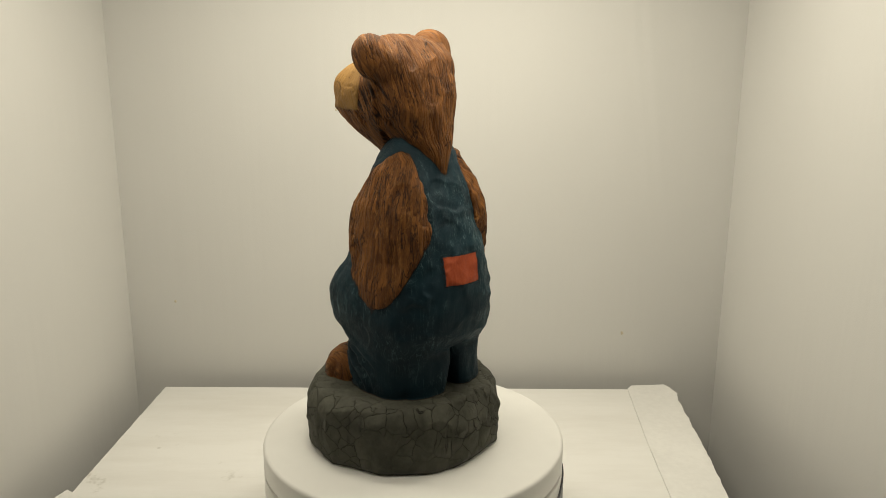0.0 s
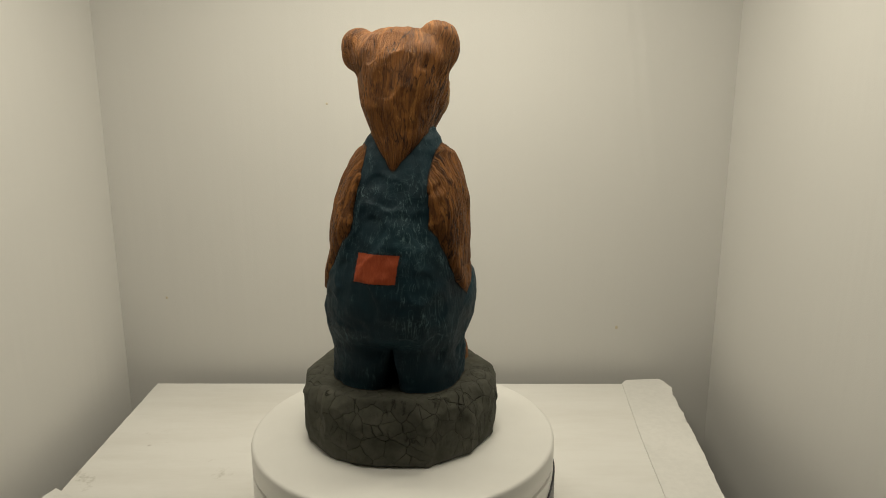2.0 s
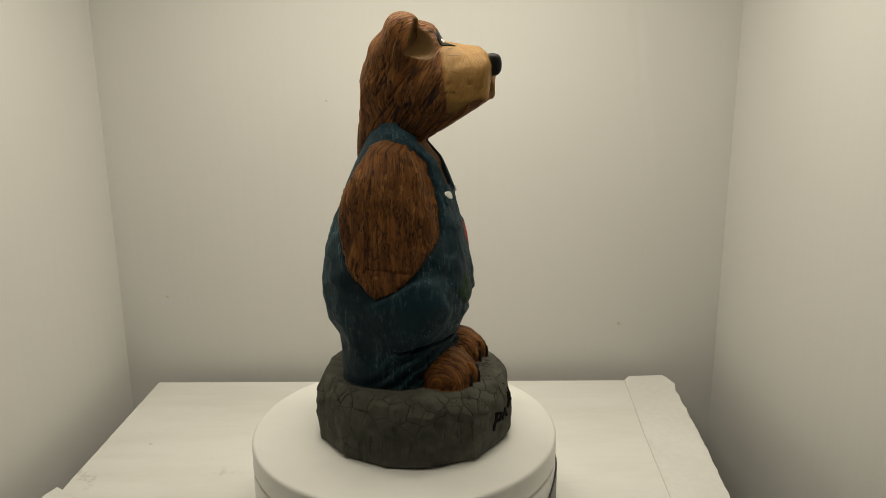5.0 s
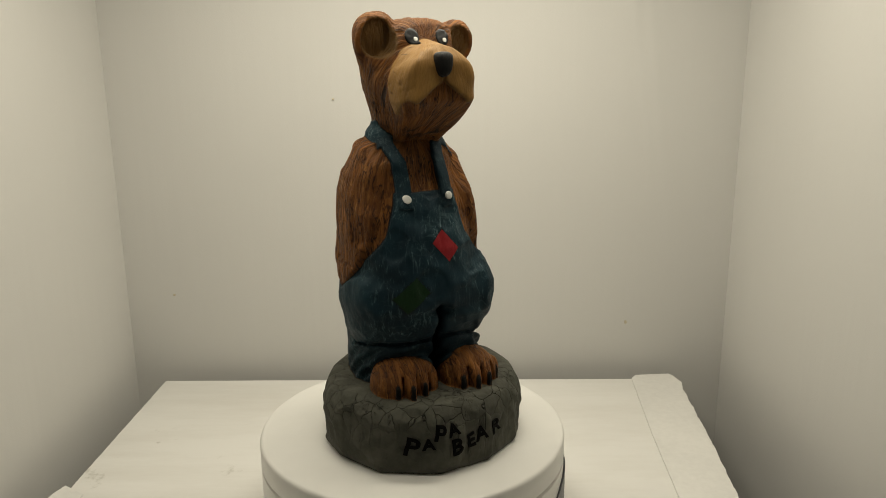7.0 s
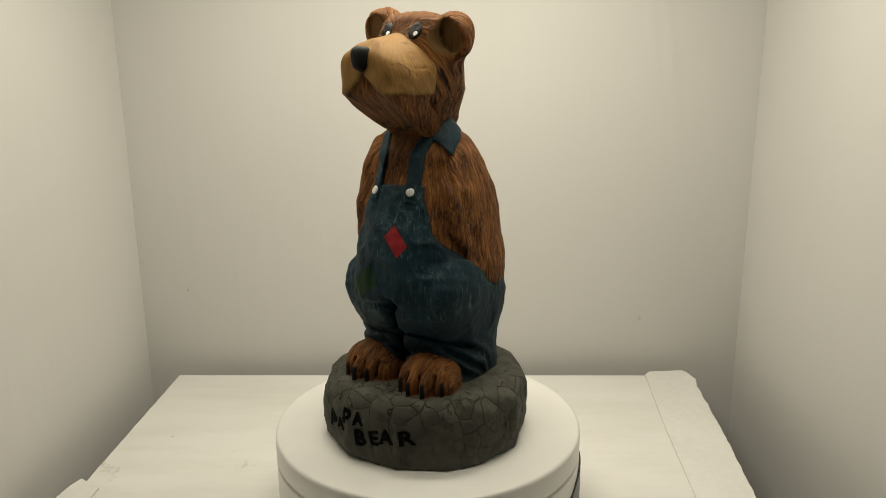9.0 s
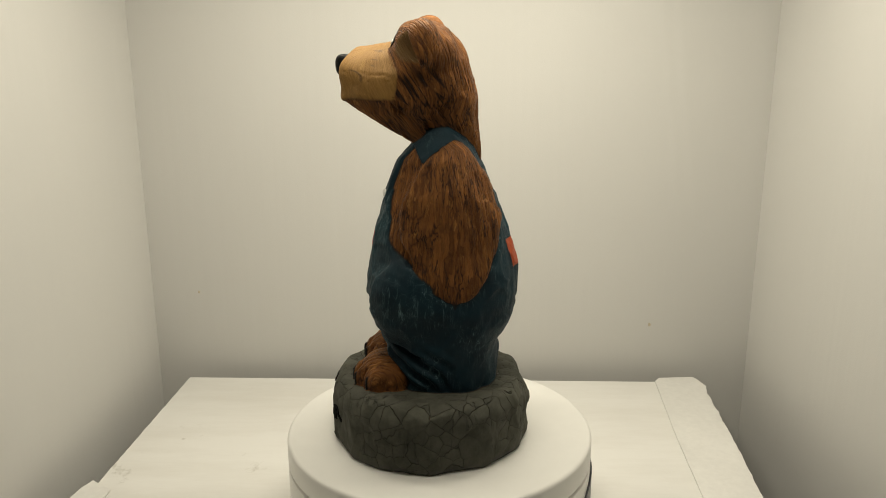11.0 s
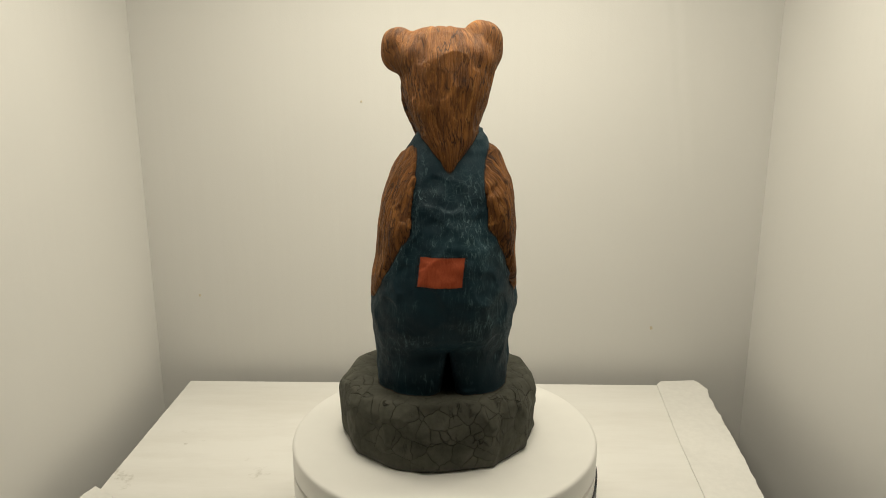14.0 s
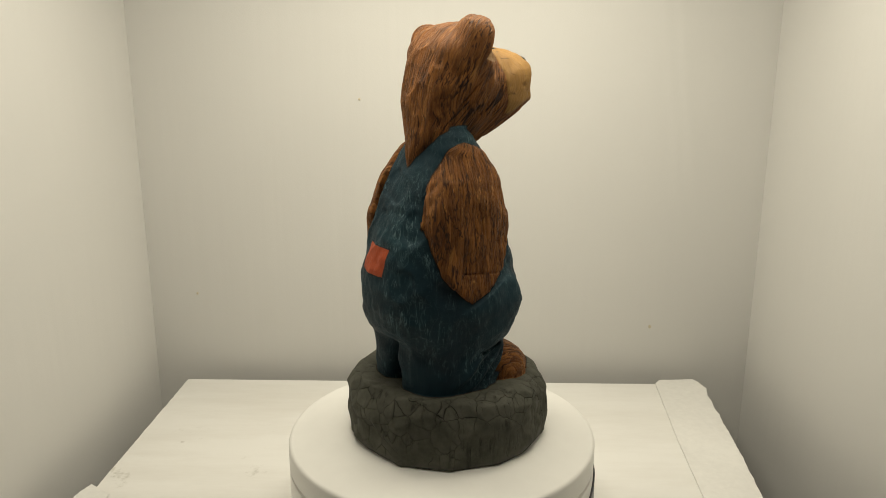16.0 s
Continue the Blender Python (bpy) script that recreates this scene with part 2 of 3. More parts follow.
    # rock
    warp = g.node("ShaderNodeVectorMath", Vector=g.place())
    warp.operation = "MULTIPLY_ADD"
    shift = g.tree.nodes.new("ShaderNodeTexNoise")
    shift.inputs["Scale"].default_value = 45
    shift.inputs["Detail"].default_value = 0.5
    g.put(warp.inputs[0], shift.outputs["Color"])
    warp.inputs[1].default_value = (0.0018, 0.0018, 0.0018)
    g.put(warp.inputs[2], g.place())
    crackle = g.voronoi(92, warp.outputs[0], "DISTANCE_TO_EDGE").outputs["Distance"]
    cells = g.voronoi(92, warp.outputs[0], "F1")
    some = g.math("MAXIMUM", g.math("MULTIPLY", g.ramp(Z, 25, 33), g.ramp(g.noise(40), 0.30, 0.45)), g.ramp(g.noise(26, detail=2), 0.47, 0.58))
    low = g.math("MAXIMUM", g.ramp(Z, 26, 33), g.math("MULTIPLY", g.ramp(Y, -48, -30), 0.75))
    crack = g.math("MULTIPLY", g.math("MULTIPLY", g.ramp(crackle, 0.022, 0.0), g.math("MULTIPLY", some, low)), g.ramp(Z, 41.6, 40.4))
    stone = g.mix(g.ramp(g.noise(55, detail=6, rough=0.7), 0.3, 0.7), (0.056, 0.057, 0.045), (0.116, 0.115, 0.092))
    cellshade = g.node("ShaderNodeSeparateColor", Color=cells.outputs["Color"]).outputs[0]
    stone = g.mix(g.math("MULTIPLY", g.ramp(cellshade, 0.2, 1.0), 0.35), stone, (0.068, 0.066, 0.056))
    streak = g.math("MULTIPLY", g.ramp(g.noise(300, g.place((1, 1, 0.1)), detail=4, rough=0.7), 0.55, 0.68), g.ramp(g.noise(34, detail=3), 0.46, 0.62))
    stone = g.mix(g.math("MULTIPLY", streak, 0.6), stone, (0.022, 0.022, 0.020))
    stone = g.mix(g.math("MULTIPLY", crack, 0.7), stone, (0.012, 0.011, 0.010))
    # together
    f_blue, f_tan, f_rock, f_inner = zone("denim"), zone("muzzle"), zone("rock"), zone("inner_ear", 0.5)
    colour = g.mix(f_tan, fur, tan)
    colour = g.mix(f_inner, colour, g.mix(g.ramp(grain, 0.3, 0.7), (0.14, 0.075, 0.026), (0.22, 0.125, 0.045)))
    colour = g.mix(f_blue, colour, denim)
    colour = g.mix(f_rock, colour, stone)
    joint = g.ramp(g.math("ABSOLUTE", g.attr("denim")), 0.75, 0.2)
    colour = g.mix(g.math("MULTIPLY", joint, 0.6), colour, (0.010, 0.008, 0.007))
    colour = g.mix(zone("black", 0.25), colour, (0.007, 0.007, 0.007))
    rough = g.math("ADD", 0.50, g.math("MULTIPLY", f_rock, 0.25))
    rough = g.math("ADD", rough, g.math("MULTIPLY", grain, 0.15))
    furry = g.math("SUBTRACT", 1.0, g.math("MAXIMUM", g.math("MAXIMUM", f_blue, f_rock), g.math("MULTIPLY", f_tan, 0.7)))
    chips = g.voronoi(95, g.place((1, 1, 0.8)), "F1").outputs["Distance"]
    n = g.bump(g.math("ADD", g.math("MULTIPLY", g.ramp(strokes, 0.0, 0.25), 0.28), g.math("MULTIPLY", grain, 1.2)), g.math("MULTIPLY", furry, 1.0), 0.0014)
    n = g.bump(g.math("ADD", cuts, g.math("MULTIPLY", slashes, 1.5)), g.math("MULTIPLY", furry, -1.0), 0.0016, n)
    n = g.bump(scratch2, g.math("MULTIPLY", f_blue, 0.55), 0.0010, n)
    n = g.bump(chips, g.math("MULTIPLY", f_blue, 0.25), 0.002, n)
    n = g.bump(g.math("SUBTRACT", g.math("ADD", g.math("MULTIPLY", g.noise(70, detail=5), 0.6), g.math("MULTIPLY", g.math("SUBTRACT", 1.0, cells.outputs["Distance"]), 0.9)), g.math("ADD", crack, g.math("MULTIPLY", streak, 0.5))), g.math("MULTIPLY", f_rock, 0.9), 0.0024, n)
    return g.done(colour, rough, n, 0.2)


WOOD = carved_wood()


# ---------------------------------------------------------------- the photo tent and its table
LEFT, RIGHT, BACK, FRONT, TOP, FLOOR = -0.292, 0.300, 0.2545, -0.33, 0.425, -0.34


def cloth_wall(name, along, lo, hi, fixed, thick, label, inward):
    """A hanging cloth wall with slow waves in it. along: 'x' or 'y'."""
    bm = bmesh.new()
    nu, nv = (210 if name == "wall_back" else 72), 60
    sheets = []
    for layer in (0, 1):
        grid = []
        for i in range(nu + 1):
            row = []
            for j in range(nv + 1):
                u, z = lo + (hi - lo) * i / nu, FLOOR + (TOP - FLOOR) * j / nv
                edge = min(1.0, 12 * min(i, nu - i) / nu)
                w = 0.0016 * noise.noise((u * 9, z * 2.2, fixed * 7)) * edge
                if name == "wall_back":  # two faint sewn folds that fade downwards
                    fade = min(1.0, max(0.0, (z - 0.06) / 0.16))
                    for fold, wide, high in ((0.226, 0.005, 0.0008), (0.213, 0.004, 0.0006)):
                        w += high * fade * math.exp(-(((u - fold + 0.15 * (z - 0.17)) / wide) ** 2))
                p = fixed + inward * (w if layer == 0 else -thick)
                row.append(bm.verts.new((u, p, z) if along == "x" else (p, u, z)))
            grid.append(row)
        for i in range(nu):
            for j in range(nv):
                bm.faces.new((grid[i][j], grid[i + 1][j], grid[i + 1][j + 1], grid[i][j + 1]))
        sheets.append(grid)
    a, b = sheets
    for i in range(nu):
        for j in (0, nv):
            bm.faces.new((a[i][j], a[i + 1][j], b[i + 1][j], b[i][j]))
    for j in range(nv):
        for i in (0, nu):
            bm.faces.new((a[i][j], a[i][j + 1], b[i][j + 1], b[i][j]))
    bmesh.ops.recalc_face_normals(bm, faces=bm.faces)
    ob = part(name, bm, CLOTH, None)
    smooth(ob)
    return tagged(ob, label, "wall", kind="structure")


cloth_wall("wall_back", "x", LEFT, RIGHT, BACK, 0.004, "white cloth back wall of a photo tent, faintly stained", -1)
cloth_wall("wall_left", "y", FRONT, BACK + 0.004, LEFT, 0.004, "white cloth side wall of a photo tent", 1)
cloth_wall("wall_right", "y", FRONT, BACK + 0.004, RIGHT, 0.004, "white cloth side wall of a photo tent with a faint stain", -1)

bm = bmesh.new()
box(bm, (LEFT, FRONT, TOP), (RIGHT, BACK, TOP + 0.004))
tagged(part("ceiling", bm, CLOTH, None), "white cloth roof of the photo tent", "ceiling", kind="structure")
bm = bmesh.new()
box(bm, (-0.62, -0.95, FLOOR - 0.02), (0.62, 0.50, FLOOR))
tagged(part("floor", bm, GREY, None), "dull grey floor under the photo tent", "floor", kind="structure")
for name, lo, hi in (
    ("wall_room_south", (-0.62, -0.97, FLOOR), (0.62, -0.95, 0.62)),
    ("wall_room_north", (-0.62, 0.50, FLOOR), (0.62, 0.52, 0.62)),
    ("wall_room_west", (-0.64, -0.95, FLOOR), (-0.62, 0.50, 0.62)),
    ("wall_room_east", (0.62, -0.95, FLOOR), (0.64, 0.50, 0.62)),
    ("ceiling_room", (-0.62, -0.95, 0.62), (0.62, 0.50, 0.64)),
):
    bm = bmesh.new()
    box(bm, lo, hi)
    tagged(part(name, bm, GREY, None), "plain grey painted wall of the dim room", "wall", kind="structure")


# small stains on the cloth
for x, y, z, r, tall, face in (
    (-0.2459, BACK, 0.0119, 0.0011, 1.2, "y"),
    (0.1617, BACK, 0.0996, 0.0018, 1.1, "y"),
    (0.2018, BACK, -0.0196, 0.0014, 1.2, "y"),
    (-0.081, BACK, 0.201, 0.0010, 1.0, "y"),
    (RIGHT, -0.033, 0.0108, 0.0022, 1.8, "x"),
    (0.005, BACK, 0.035, 0.0010, 1.0, "y"),
):
    bm = bmesh.new()
    bmesh.ops.create_uvsphere(bm, u_segments=14, v_segments=8, radius=1)
    for v in bm.verts:
        k = 1 + 0.35 * noise.noise(v.co * 1.7 + Vector((x * 90, z * 90, 0)))
        a, b, c = v.co.x * r * k, v.co.y * 0.0004, v.co.z * r * k * tall
        v.co = (x + a, y + b, z + c) if face == "y" else (x + b, y + a, z + c)
    tagged(part("stain", bm, STAIN, None), "small brown stain on the white cloth wall", "stain", group="stains on the tent walls")


def ragged(points, step, amp, seed):
    """A worn outline: points joined by straight runs, roughened by amp(i) metres."""
    out = []
    for k, (x, y) in enumerate(points):
        nx, ny = points[(k + 1) % len(points)]
        length = math.hypot(nx - x, ny - y)
        count = max(1, int(length / step))
        a = amp[k]
        for i in range(count):
            f = i / count
            off = a * (noise.noise((seed, 60 * length * f, k)) + 0.7 * noise.noise((seed + 9, 190 * length * f, k))) if i else 0
            out.append((x + (nx - x) * f - (ny - y) / length * off, y + (ny - y) * f + (nx - x) / length * off))
    return out


def slab(bm, outline, z0, z1, lift=None):
    top = [bm.verts.new((x, y, z1 + (lift(x, y) if lift else 0))) for x, y in outline]
    low = [bm.verts.new((x, y, z0 + (lift(x, y) if lift else 0))) for x, y in outline]
    bm.faces.new(top)
    bm.faces.new(low[::-1])
    for i in range(len(top)):
        j = (i + 1) % len(top)
        bm.faces.new((top[i], low[i], low[j], top[j]))
    bmesh.ops.recalc_face_normals(bm, faces=bm.faces)


TABLE = -0.0697
table = new("display_table")
tagged(table, "scuffed white board table with a torn paper edge", "table")
bm = bmesh.new()
slab(bm, ragged([(-0.254, 0.232), (-0.256, 0.030), (-0.262, -0.235), (0.205, -0.235), (0.232, 0.031), (0.2395, 0.102), (0.247, 0.200), (0.247, 0.229)],
                0.004, (0.0004, 0.0006, 0.0003, 0.0004, 0.0012, 0.0014, 0.0014, 0.0003), 3), TABLE - 0.012, TABLE)
part("tabletop", bm, BOARD, table)
for x in (-0.225, 0.185):
    for y in (-0.20, 0.19):
        bm = bmesh.new()
        box(bm, (x - 0.016, y - 0.016, FLOOR), (x + 0.016, y + 0.016, TABLE - 0.012), 0.002)
        part("leg", bm, BOARD, table)

bm = bmesh.new()
slab(bm, ragged([(0.204, 0.2275), (0.194, 0.116), (0.186, -0.010), (0.183, -0.232), (0.2065, -0.232), (0.231, 0.031), (0.2385, 0.102), (0.2455, 0.199), (0.2500, 0.216), (0.2465, 0.231), (0.243, 0.238), (0.2095, 0.235)],
                0.003, (0.0003, 0.0003, 0.0003, 0.0003, 0.0014, 0.0017, 0.0016, 0.0014, 0.0008, 0.0003, 0.0002, 0.0002), 8), TABLE + 0.0004, TABLE + 0.0017)
tagged(part("paper_sheet", bm, PAPER, None), "white paper strip with a torn edge on the table", "paper")
bm = bmesh.new()
slab(bm, ragged([(-0.2600, 0.0385), (-0.2640, 0.028), (-0.272, -0.03), (-0.272, -0.12), (-0.245, -0.12), (-0.2415, 0.026)], 0.004, (0.0003,) * 6, 5), TABLE + 0.0004, TABLE + 0.0016)
tagged(part("paper_flap", bm, PAPER, None), "small white paper flap at the table edge", "paper")

# ---------------------------------------------------------------- turntable
turntable = new("turntable")
turntable.location = (0, 0, TABLE)
tagged(turntable, "round white plastic motorised display turntable", "turntable")
HIGH = -TABLE
bm = bmesh.new()
turned(bm, [(0, HIGH), (0.0975, HIGH), (0.0988, HIGH - 0.0003), (0.0996, HIGH - 0.0011), (0.1, HIGH - 0.0024), (0.1, HIGH - 0.0150), (0.0994, HIGH - 0.0160), (0, HIGH - 0.0160)], 192)
plate = smooth(part("plate", bm, PLASTIC, turntable, "white rotating top plate"), 50)
bm = bmesh.new()
turned(bm, [(0, HIGH - 0.0172), (0.0985, HIGH - 0.0172), (0.0998, HIGH - 0.0182), (0.1, HIGH - 0.0200), (0.0998, 0.006), (0.0985, 0.0025), (0.0965, 0.0012), (0, 0.0012)], 192)
smooth(part("body", bm, PLASTIC, turntable, "white fixed drum"), 40)
bm = bmesh.new()
turned(bm, [(0, 0), (0.090, 0), (0.090, 0.0016), (0, 0.0016)], 96)
part("foot_ring", bm, DARK_PLASTIC, turntable, "dark rubber foot ring")
bm = bmesh.new()
turned(bm, [(0, HIGH - 0.0160), (0.0965, HIGH - 0.0160), (0.0965, HIGH - 0.0172), (0, HIGH - 0.0172)], 96)
part("gap_ring", bm, DARK_PLASTIC, turntable, "dark gap under the plate")

# the dark control panel: a bent plate on the drum's side with a curved upper edge
bm = bmesh.new()
cols = []
for i in range(33):
    k = i / 32
    a = radians(-36 + 40 * k)
    ztop = HIGH - 0.0225 - 0.020 * (1 - min(1.0, k / 0.75)) ** 2
    col = []
    for r in (0.0985, 0.1012):
        for z in (0.008, ztop):
            col.append(bm.verts.new((r * math.cos(a), r * math.sin(a), z)))
    cols.append(col)
for a, b in zip(cols, cols[1:]):
    for i, j in ((0, 1), (1, 3), (3, 2), (2, 0)):
        bm.faces.new((a[i], a[j], b[j], b[i]))
bm.faces.new([cols[0][i] for i in (0, 1, 3, 2)])
bm.faces.new([cols[-1][i] for i in (0, 1, 3, 2)])
bmesh.ops.recalc_face_normals(bm, faces=bm.faces)
part("control_panel", bm, DARK_PLASTIC, turntable, "dark glossy control panel")

# ---------------------------------------------------------------- the carved figure, sculpted as a field in millimetres
STEP = 0.92
LOW, HIGH_MM = np.array([-70.0, -78.0, -1.6]), np.array([76.0, 66.0, 267.0])
COUNT = ((HIGH_MM - LOW) / STEP).astype(int) + 1
gx = (LOW[0] + STEP * np.arange(COUNT[0], dtype=np.float32)).astype(np.float32)[:, None, None]
gy = (LOW[1] + STEP * np.arange(COUNT[1], dtype=np.float32)).astype(np.float32)[None, :, None]
gz = (LOW[2] + STEP * np.arange(COUNT[2], dtype=np.float32)).astype(np.float32)[None, None, :]
rng = np.random.default_rng(4)


def ripple(x, y, z, wave, seed, squash=(1, 1, 1), terms=6):
    """A cheap smooth noise, about -1 to 1, of the given wavelength."""
    r = np.random.default_rng(seed)
    total = 0
    for _ in range(terms):
        d = r.normal(size=3)
        d *= (0.7 + 0.6 * r.random()) * 2 * np.pi / wave / np.linalg.norm(d)
        total = total + np.sin(d[0] * squash[0] * x + d[1] * squash[1] * y + d[2] * squash[2] * z + r.random() * 6.28, dtype=np.float32)
    return (total / terms * 1.7).astype(np.float32)


def union(a, b, k=0.0):
    if k <= 0:
        return np.minimum(a, b)
    h = np.clip(0.5 + 0.5 * (b - a) / k, 0, 1)
    return b + (a - b) * h - k * h * (1 - h)


def meet(a, b, k=0.0):
    return -union(-a, -b, k)


def loft(rows, power=2.4, x=None, y=None):
    """A body of superellipse slices: rows of z, cx, cy, half width, half depth, from low to high."""
    x, y = gx if x is None else x, gy if y is None else y
    t = np.array(rows, dtype=np.float32)
    cx, cy, hx, hy = (np.interp(gz.ravel(), t[:, 0], t[:, i]).astype(np.float32)[None, None, :] for i in (1, 2, 3, 4))
    d = ((np.abs(x - cx) / hx) ** power + (np.abs(y - cy) / hy) ** power) ** np.float32(1 / power)
    d = (d - 1) * np.minimum(hx, hy)
    return np.maximum(d, np.maximum(t[0, 0] - gz, gz - t[-1, 0]))


def blob(c, r, x=None, y=None, z=None, power=2.0):
    x, y, z = gx if x is None else x, gy if y is None else y, gz if z is None else z
    d = (np.abs((x - c[0]) / r[0]) ** power + np.abs((y - c[1]) / r[1]) ** power + np.abs((z - c[2]) / r[2]) ** power) ** np.float32(1 / power)
    return ((d - 1) * min(r)).astype(np.float32)


def hew(d, z0, z1, cuts, depth, seed):
    """Flatten a rounded body with broad knife cuts between two heights."""
    r = np.random.default_rng(seed)
    p = np.argwhere(np.abs(d) < 0.6)[::5] * STEP + LOW
    p = p[(p[:, 2] > z0) & (p[:, 2] < z1)]
    out = d.copy()
    reach = int(26 / STEP)
    for i in range(cuts):
        q = p[r.integers(len(p))]
        near = p[np.linalg.norm(p - q, axis=1) < 11]
        mid = near.mean(0)
        n = np.linalg.svd(near - mid)[2][2]
        if np.dot(n[:2], mid[:2]) < 0:
            n = -n
        top = np.quantile((near - mid) @ n, 0.96)
        c = ((mid - LOW) / STEP).astype(int)
        a, b = np.maximum(c - reach, 0), np.minimum(c + reach, COUNT)
        x, y, z = gx[a[0]:b[0]] - mid[0], gy[:, a[1]:b[1]] - mid[1], gz[:, :, a[2]:b[2]] - mid[2]
        cut = x * n[0] + y * n[1] + z * n[2] - (top - depth) - 0.4 * np.maximum(np.sqrt(x * x + y * y + z * z) - 8.0, 0)
        box_of = (slice(a[0], b[0]), slice(a[1], b[1]), slice(a[2], b[2]))
        out[box_of] = np.maximum(out[box_of], cut)
    return out.astype(np.float32)


# rock plinth: a hewn block of flat cuts
def plinth():
    d = None
    cx, cy = 3.0, -4.0
    for i in range(13):
        a = 2 * math.pi * (i + 0.5 * (rng.random() - 0.5)) / 13 - math.pi / 2
        support = float(np.interp(math.degrees(a) % 360, [0, 45, 90, 135, 180, 225, 270, 315, 360], [65, 64, 61.5, 62, 63, 67, 65.5, 66, 65])) + 3.0 * (rng.random() - 0.5)
        tilt = 0.05 * (rng.random() - 0.4)
        n = (math.cos(a), math.sin(a))
        q = (gx - cx) * n[0] + (gy - cy) * n[1]
        for e in (q + tilt * (gz - 16) - support,
                  0.80 * q + 0.60 * (gz - 35.5) - 0.80 * (support - 2.0 + 2.5 * (rng.random() - 0.5)),
                  0.90 * q - 0.44 * (gz - 5.0) - 0.90 * (support - 1.0 + 1.5 * rng.random())):
            d = e if d is None else meet(d, e, 1.2)
        # a second, flatter ring of small cuts along the rim
        a2 = a + 0.21
        q2 = (gx - cx) * math.cos(a2) + (gy - cy) * math.sin(a2)
        d = meet(d, 0.55 * q2 + 0.83 * (gz - 39.8) - 0.55 * (support - 6 + 4 * (rng.random() - 0.5)), 1.0)
    d = hew(d.astype(np.float32), 3, 39, 130, 1.7, 37)
    d = meet(d, gz - 41.3 - 0.5 * ripple(gx, gy, gz * 0, 30, 5), 1.5)
    d = d + 0.25 * ripple(gx, gy, gz, 9, 6) + 0.9 * np.abs(ripple(gx, gy, 0.6 * gz, 19, 8)) * np.clip((38 - gz) / 6, 0, 1)
    return np.maximum(d, -0.2 - gz).astype(np.float32)


def figure():
    rock = plinth()

    def along(pairs):
        return np.interp(gz.ravel(), *zip(*pairs)).astype(np.float32)[None, None, :]

    # fur grooves run down the wood; on the head they lean backwards
    px = gx + along([(190, 2), (205, -1)])
    py = gy - along([(185, 3), (205, -20)]) + 0.45 * (gz - 225) * along([(195, 0), (215, 1)])
    span = 35 / np.sqrt(px * px + py * py + 9)
    px, py = np.where(gz > 72, px * span, gx).astype(np.float32), np.where(gz > 72, py * span, 0.2 * gy).astype(np.float32)
    gr = ripple(px, py, gz, 3.4, 11, (1, 1, 0.13), 10)
    gr2 = ripple(px, py, gz, 6.0, 12, (1, 1, 0.20), 7)
    groove = np.clip(1 - np.abs(gr) / 0.30, 0, 1) * np.clip(0.55 + 0.6 * gr2, 0, 1)
    fur_cut = 0.75 * groove + 0.28 * np.clip(gr2, -1, 1)
    facets = 0.45 * ripple(gx, gy, gz, 17, 13) + 0.25 * ripple(gx, gy, gz, 8, 14)

    # torso
    torso = loft([(33, 1.6, 3, 39.5, 33), (44, 1.6, 3, 40, 33.5), (57, 1.6, 2.5, 40, 34.5), (64, 1.6, 2, 40.5, 36), (71, 1.5, 2, 41.5, 38.5), (80, 1.5, 2, 43, 43),
                  (92, 1.3, 2, 43.5, 46), (104, 1, 2.5, 42, 46), (112, 0.5, 3, 39.5, 45), (122, 0, 2.5, 37, 43), (135, 0, 2, 33.5, 40), (150, 0, 1.2, 30, 34.5),
                  (165, 0, 1.2, 27.5, 29.3), (178, -1, 0.2, 25, 23.5), (188, -2, 1.5, 22.5, 17), (194, -3, 2, 20, 13), (198.5, -3.5, 2, 16, 7)], 2.5)
    torso = hew(torso, 66, 172, 60, 1.6, 31)
    # arms: long panels that stand proud of the sides, from the shoulder into the pocket
    sleeve = loft([(95, 0.5, 5, 45.5, 49), (112, 0.5, 5, 44.8, 48), (125, -0.5, 4.5, 43, 45), (142, -1, 4, 42.2, 42.5), (158, -2, 3, 40.6, 38), (170, -2.5, 2.5, 37.6, 32.5),
                   (179, -2.5, 2, 34, 26.5), (186, -3.5, 3, 30, 22), (191, -4, 4, 24, 17), (195, -4, 4, 17, 10)], 2.5)
    sleeve = hew(sleeve, 104, 186, 34, 1.3, 41)
    front_r = along([(98, 11), (100, 6), (103, 0), (108, -6.5), (113, -11.5), (120, -12), (126, -14), (133, -20), (148, -21), (156, -19), (166, -14), (180, -5), (188, 5), (192, 12)])
    rear_r = along([(98, 14), (100, 21), (104, 26), (113, 31), (123, 34.5), (133, 37), (148, 39.5), (156, 38.5), (167, 33), (180, 25), (188, 17.5), (192, 9)])
    front_l = along([(96, 8), (100, 3), (105, -6.5), (116, -18), (130, -25), (147, -26), (162, -22), (176, -18), (188, -9), (192, 4)])
    rear_l = along([(96, 4), (100, 8), (105, 13.5), (116, 24), (130, 28), (147, 31), (162, 27.5), (176, 19), (188, 11), (192, 1)])
    panel = 0.85 * np.where(gx > 0, np.maximum(front_r - gy, gy - rear_r), np.maximum(front_l - gy, gy - rear_l)).astype(np.float32)
    inner = np.where(gx > 0, along([(105, 40), (117, 33), (142, 20.5), (166, 18), (191, 16)]), along([(108, 40), (117, 32), (142, 26), (166, 24), (182, 22), (191, 17)]))
    panel = np.maximum(panel, 0.85 * (inner - np.abs(gx)) * (gy > 0) - 2 * (gy <= 0)).astype(np.float32)
    arms = meet(sleeve, panel + 0.35 * ripple(gx, gy, gz, 7, 15), 3.2)
